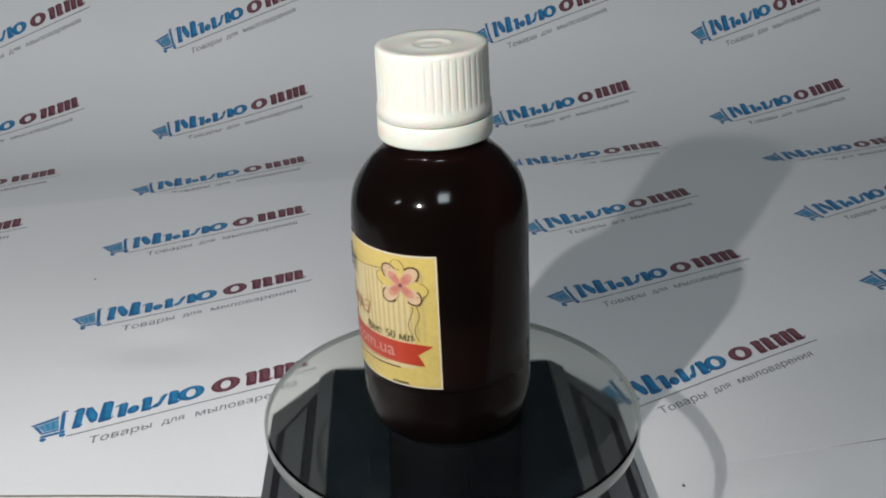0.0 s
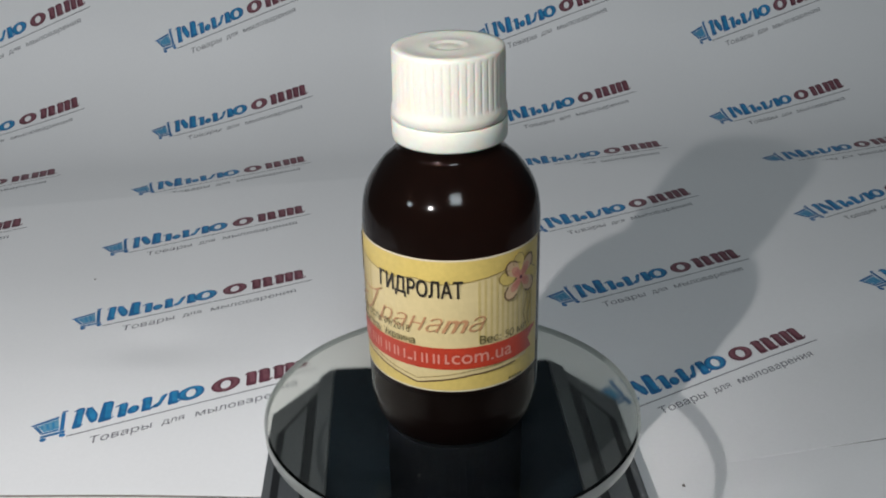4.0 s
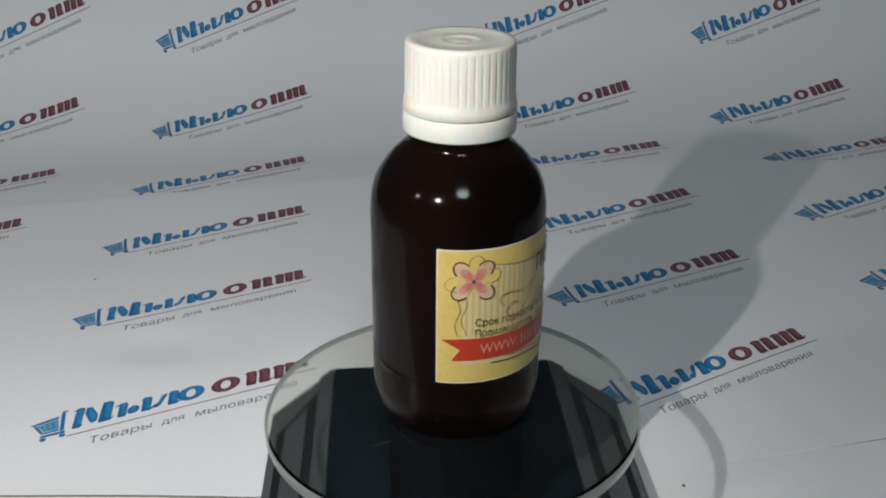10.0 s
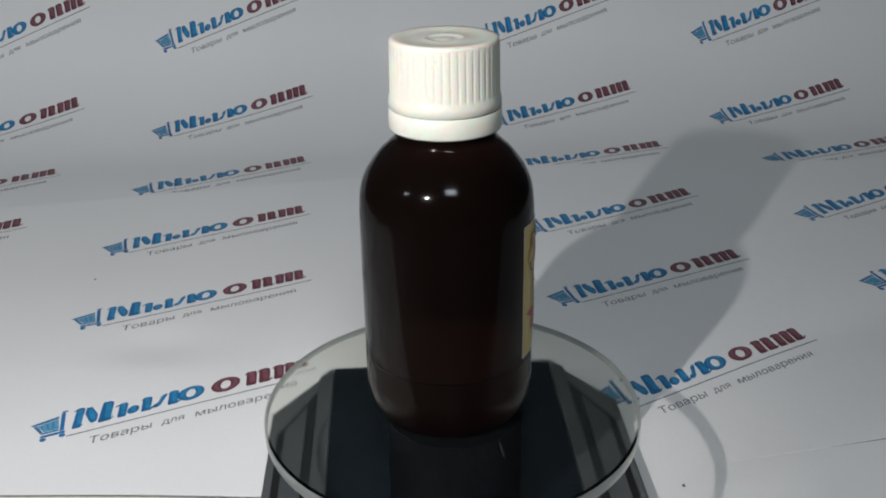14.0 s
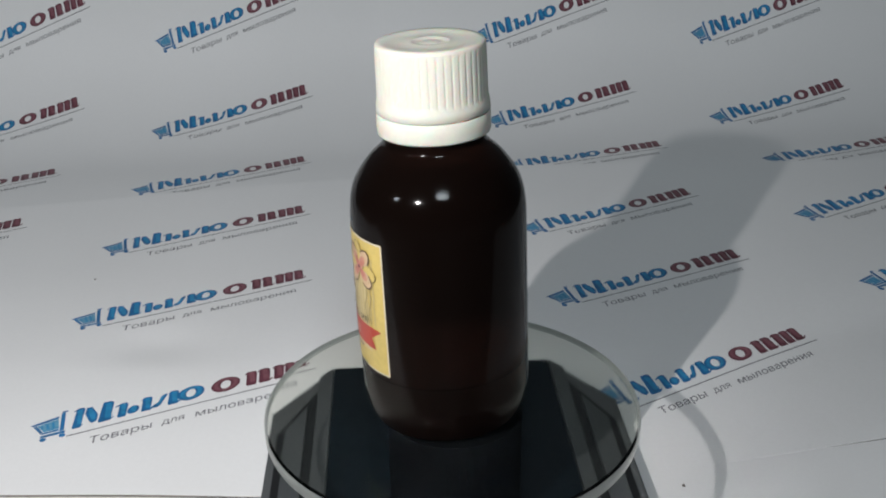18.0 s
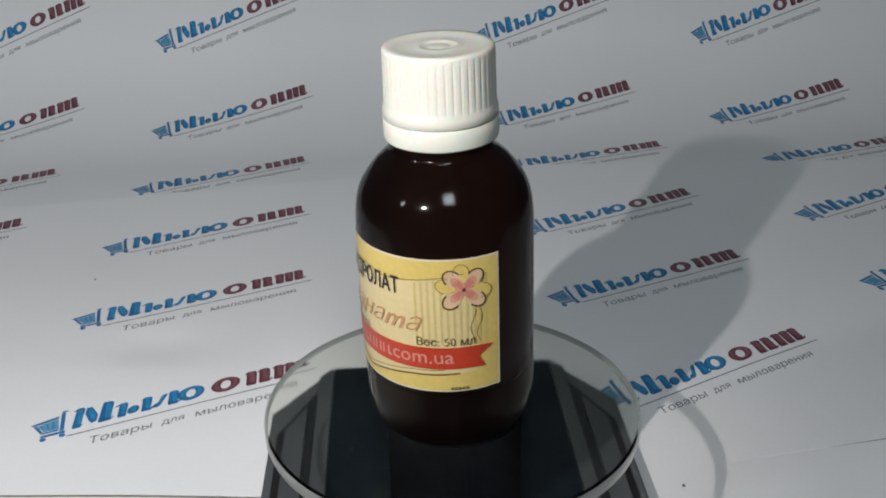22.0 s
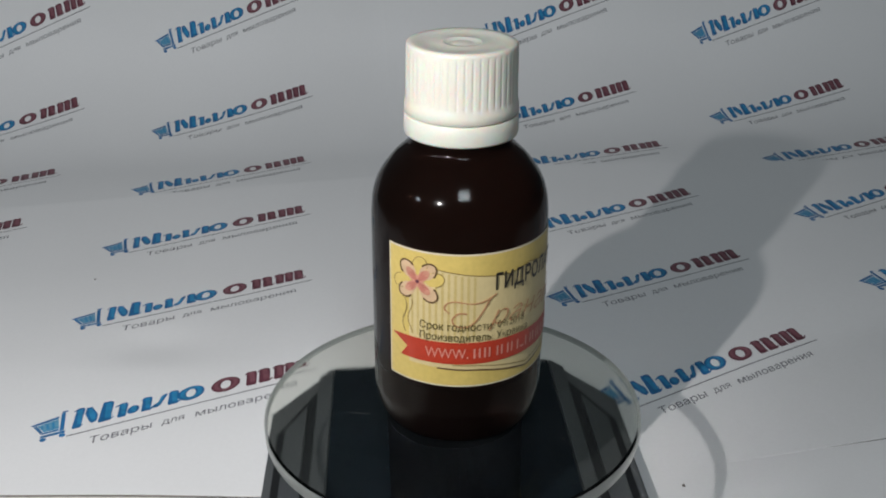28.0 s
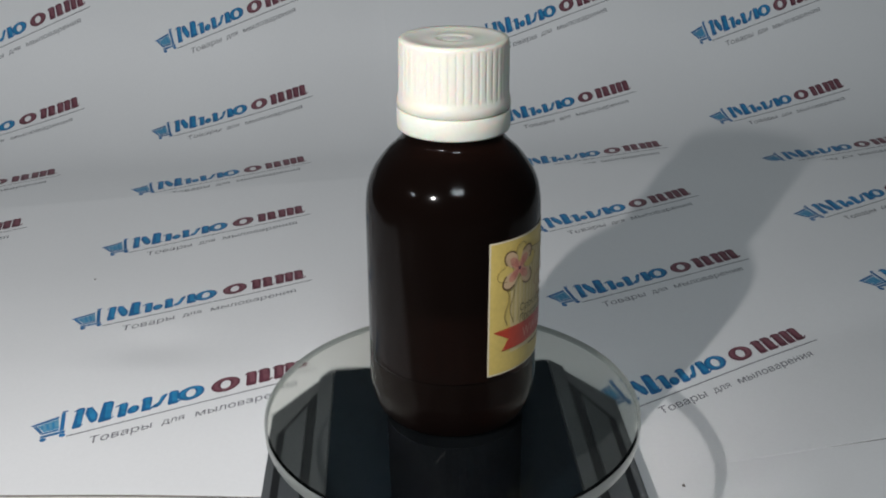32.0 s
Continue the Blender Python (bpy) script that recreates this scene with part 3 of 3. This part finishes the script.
for x0, y0, x1, y1, wide in ((16.4, 16.2, 12.3, 14.3, 0.25), (-27.6, -1.9, -27.1, -1.4, 0.5), (-16.7, -10.4, -16.4, -10.2, 0.3)):
    line = [(x0 + (x1 - x0) * k / 5, y0 + (y1 - y0) * k / 5 + 0.12 * math.sin(k * 2.1)) for k in range(6)]
    part("smear", flat_mesh(ribbon_line(line, wide), lambda x, y: (x * MM, y * MM, 0.00003)), DUST, plate, "pale dust mark on the glass")

# ---- the bottle that turns on the plate ----
bottle = tagged(new("bottle"), "dark amber bottle with white ribbed cap and yellow label", "bottle")
RB = 0.0180
BODY_ROWS = [(0.0156, -0.0006), (0.0166, 0.0004), (0.01750, 0.0030), (0.01795, 0.0062), (RB, 0.0080), (RB, 0.0127), (0.01795, 0.0135), (RB, 0.0144), (RB, 0.0300), (RB, 0.0428), (0.01790, 0.0470), (0.01745, 0.0503), (0.01652, 0.0530),
             (0.01508, 0.0553), (0.0134, 0.0574), (0.0117, 0.0590), (0.0104, 0.0605), (0.0101, 0.0624), (0.0101, 0.0640), (0.0101, 0.0760)]
glass = part("glass_body", lathe([(0, -0.0004), (0.0100, -0.0004), (0.0140, -0.0006)] + smooth_profile(BODY_ROWS) + [(0, 0.0760)], 128), AMBER, bottle, "dark amber body", smooth=True)

RIBS = 45


def rib_radius(r, z, a):
    if not 0.0694 < z < 0.0788:
        return r
    fade = min(1.0, (z - 0.0694) / 0.0006, (0.0788 - z) / 0.0006)
    groove = max(0.0, math.cos(a * RIBS)) ** 4
    return r - 0.00019 * groove * fade


cap = part("cap", lathe([(0, 0.07995), (0.0012, 0.07995), (0.0018, 0.07980), (0.0030, 0.07980), (0.0034, 0.08005), (0.0040, 0.08005), (0.0044, 0.07997), (0.0078, 0.08000), (0.0084, 0.08017),
                         (0.0095, 0.08025), (0.0104, 0.08025), (0.01066, 0.07995), (0.01076, 0.07935), (0.01080, 0.0782), (0.01085, 0.0740), (0.01090, 0.0702), (0.01092, 0.0694),
                         (0.01108, 0.0690), (0.01122, 0.0683), (0.01124, 0.06690), (0.0110, 0.06675), (0, 0.06675)], 360, rib_radius), CAP_WHITE, bottle, "white ribbed screw cap", smooth=True)
part("tamper_ring", lathe([(0.0105, 0.0666), (0.0111, 0.0666), (0.01126, 0.06645), (0.0113, 0.0645), (0.01128, 0.0629), (0.01115, 0.0625), (0.0104, 0.0626), (0.0105, 0.0666)], 128), CAP_WHITE, cap, "white tamper ring below the cap", smooth=True)

# the label: s runs along its length, w up its height, both in millimetres
LABEL_LONG, LABEL_HIGH, LABEL_FOOT, LABEL_END = 60.1, 29.5, 0.0144, -2.1


def wrapped(layer):
    def lift(s, w):
        beta = radians(LABEL_END) - (LABEL_LONG - s) * MM / RB
        r = RB + 0.00006 + 0.00005 * layer
        return Vector((r * math.sin(beta), -r * math.cos(beta), LABEL_FOOT + w * MM))
    return lift


def strip(s0, s1, w0, w1, steps=None):
    n = steps or max(1, int((s1 - s0) / 1.0))
    return [[(s0 + (s1 - s0) * i / n, w0), (s0 + (s1 - s0) * (i + 1) / n, w0), (s0 + (s1 - s0) * (i + 1) / n, w1), (s0 + (s1 - s0) * i / n, w1)] for i in range(n)]


def printed(name, pieces, layer, mat, parent, label=""):
    return part(name, flat_mesh(pieces, wrapped(layer)), mat, parent, label)


label = part("label", flat_mesh(strip(-0.2, LABEL_LONG, 0, LABEL_HIGH), wrapped(0)), LABEL_WHITE, bottle, "yellow paper label with red ribbon and flowers", smooth=True)
printed("yellow_field", strip(0.15, LABEL_LONG - 0.35, 0.35, LABEL_HIGH - 0.35), 1, LABEL_YELLOW, label)
MID = 30.65


def bracket(s):
    """Height of the field's upper border."""
    d = abs(s - MID)
    return 25.4 - 1.0 * min(1.0, d / 5.0) if d < 5 else 24.4 + 1.9 * min(1.0, (d - 5) / 16.0) ** 1.5


def foot(s):
    d = abs(s - MID)
    return 1.7 + 2.2 * min(1.0, d / 11.0) ** 0.8 + 0.5 * max(0.0, min(1.0, (d - 11) / 12))


field = []
for i in range(50):
    a, b = 5.0 + i, 6.0 + i
    field.append([(a, foot(a)), (b, foot(b)), (b, bracket(b)), (a, bracket(a))])
printed("cream_field", field, 2, LABEL_CREAM, label)
for i in range(42):
    s = 5.5 + i * 1.25
    if abs(s - MID) < 12:
        continue
    printed("printed_stripe", [[(s, 11.0), (s + 0.5, 11.0), (s + 0.5, bracket(s) - 0.4), (s, bracket(s) - 0.4)]], 3, LABEL_STRIPE, label)
line = [(9 + i * 0.75, bracket(9 + i * 0.75)) for i in range(60)]
printed("border_line", ribbon_line(line, 0.22), 4, LABEL_TAN, label)
line = [(11 + i * 0.5, foot(11 + i * 0.5)) for i in range(82)]
printed("border_line", ribbon_line(line, 0.34), 4, LABEL_BROWN, label)
printed("border_line", ribbon_line([(s, w + 1.0) for s, w in line[6:-6]], 0.2), 4, LABEL_TAN, label)


def flower(s, w, flip):
    core = printed("flower", [disc_piece(s, w, 0.4, 0.4)], 7, RED_INK, label, "pink printed flower with outlined petals")
    for k, (turn, reach, mat, edge) in enumerate(((15, 4.3, LABEL_YELLOW, LABEL_TAN), (82, 4.2, LABEL_YELLOW, LABEL_TAN), (190, 4.3, LABEL_YELLOW, LABEL_TAN),
                                                  (48, 3.9, PETAL_PALE, LABEL_BROWN), (132, 3.8, PETAL_PALE, LABEL_BROWN), (222, 3.9, PETAL_PALE, LABEL_BROWN), (316, 3.9, PETAL_PALE, LABEL_BROWN))):
        a = radians(180 - turn if flip else turn)
        cx, cy = s + reach * 0.82 * math.cos(a), w + reach * 0.82 * math.sin(a)
        petal = disc_piece(cx, cy, 2.0, 1.5, 18, a)
        printed("petal", [petal], 5 + 0.15 * k, mat, core)
        inner = disc_piece(s + 1.75 * math.cos(a), w + 1.75 * math.sin(a), 1.75, 0.95, 14, a)
        if mat is PETAL_PALE:
            printed("petal_heart", [inner], 6.1 + 0.05 * (k % 4), PETAL_ROSE, core)
            for spread in (-0.3, 0.0, 0.3):
                tip = a + spread * 0.8
                printed("petal_vein", [disc_piece(s + 1.35 * math.cos(tip), w + 1.35 * math.sin(tip), 1.25, 0.22, 10, tip)], 6.4 + 0.05 * spread, PETAL_PINK, core)
        outer = disc_piece(cx, cy, 2.05, 1.55, 24, a)
        printed("petal_outline", ribbon_line([outer[(i + 18) % 24] for i in range(13)], 0.36 if edge is LABEL_BROWN else 0.16), 6.6, edge, core)
    for k, off in enumerate((-3.0, -1.7)):
        off = -off if flip else off
        stem = [(s + off + 0.55 * math.sin(i * 0.55 + k), w - 4.3 - i * (w - 15.3) / 12) for i in range(13)]
        printed("stem", ribbon_line(stem, 0.2), 4, LABEL_TAN, core)


flower(7.0, 22.9, False)
flower(LABEL_LONG - 7.4, 23.0, True)

top, low = 10.3, 5.4
ribbon_body = strip(4.6, LABEL_LONG - 4.6, low, top) + [[(0.9, top - 0.3), (4.6, 7.8), (4.6, top)], [(2.9, low), (4.6, low), (4.6, 7.8)],
                                                       [(LABEL_LONG - 1.5, top - 0.3), (LABEL_LONG - 4.6, top), (LABEL_LONG - 4.6, 7.8)], [(LABEL_LONG - 3.3, low), (LABEL_LONG - 4.6, 7.8), (LABEL_LONG - 4.6, low)]]
ribbon = printed("ribbon", ribbon_body, 5, RIBBON_RED, label, "red printed ribbon with forked ends")
writing("ribbon_writing", ".com.ua", 36.7, 6.65, 13.7, 2.1, 0.0, wrapped(6), RIBBON_PINK, ribbon, bold=0.008)
writing("ribbon_writing", "WWW.", 8.6, 6.7, 8.6, 2.2, 0.0, wrapped(6), RIBBON_PINK, ribbon, bold=0.008)
s = 18.2
for wide in (2.6, 2.2, 1.9, 2.0, 1.0, 2.0, 1.9, 1.9):
    strokes = 1 if wide < 1.5 else 3 if wide > 2.4 else 2
    high = 2.2 if wide > 1.5 else 0.5
    for k in range(strokes):
        x = s + (wide - 0.5) * k / max(1, strokes - 1) if strokes > 1 else s
        thick = 0.4 if strokes > 1 else wide
        printed("ribbon_bar", [[(x, 6.7), (x + thick, 6.7), (x + thick, 6.7 + high), (x, 6.7 + high)]], 6, RIBBON_PINK, ribbon, "pale pink printed bar")
    s += wide + 0.45

writing("title", "ГИДРОЛАТ", 22.3, 20.8, 17.7, 4.5, 0.0, wrapped(8), LABEL_BLACK, label, bold=0.024)
writing("script_line", "ранаmа", 21.0, 12.7, 21.8, 4.4, 0.46, wrapped(7), SCRIPT_ROSE, label, bold=-0.014)
top_stroke = smooth_profile([(13.4, 16.9), (12.5, 17.8), (12.9, 19.0), (14.6, 19.5), (17.5, 19.0), (20.0, 19.3), (22.6, 20.7)], 4)
stem_stroke = smooth_profile([(21.4, 20.0), (20.0, 17.4), (18.4, 15.0), (16.6, 13.9), (14.6, 14.2), (14.0, 15.6), (15.2, 16.9), (16.8, 16.8)], 4)
printed("script_capital", ribbon_line(top_stroke, 0.28) + ribbon_line(stem_stroke, 0.36), 7, SCRIPT_ROSE, label)
writing("small_print", "Срок годности: 09/2018", 7.5, 12.6, 21.9, 2.2, 0.0, wrapped(8), LABEL_OLIVE, label, bold=0.005)
writing("small_print", "Производитель: Украина", 7.5, 10.2, 22.9, 2.2, 0.0, wrapped(8), LABEL_OLIVE, label, bold=0.005)
for k in range(5):
    printed("tiny_bar", [[(49.6 + 0.75 * k, 0.7), (50.15 + 0.75 * k, 0.7), (50.15 + 0.75 * k, 1.25), (49.6 + 0.75 * k, 1.25)]], 8, LABEL_OLIVE, label, "tiny dark printed bar")
writing("small_print", "Вес: 50 мл", 43.2, 10.8, 11.4, 1.9, 0.0, wrapped(8), LABEL_OLIVE, label, bold=0.005)


# ---- what moves ----
TURN, LEAN_X, LEAN_Y = 18.006, 0.369, -1.545


def motions():
    times = [i * 0.5 for i in range(65)]
    walk(plate, [(t, pose(0, 0, PLATE_TOP, 0, 0, TURN * t)) for t in times])
    set_down = pose(-0.00069, -0.00081, 0.0010, LEAN_X, LEAN_Y, 0)
    walk(bottle, [(t, pose(0, 0, PLATE_TOP, 0, 0, TURN * t) @ set_down) for t in times])


motions()
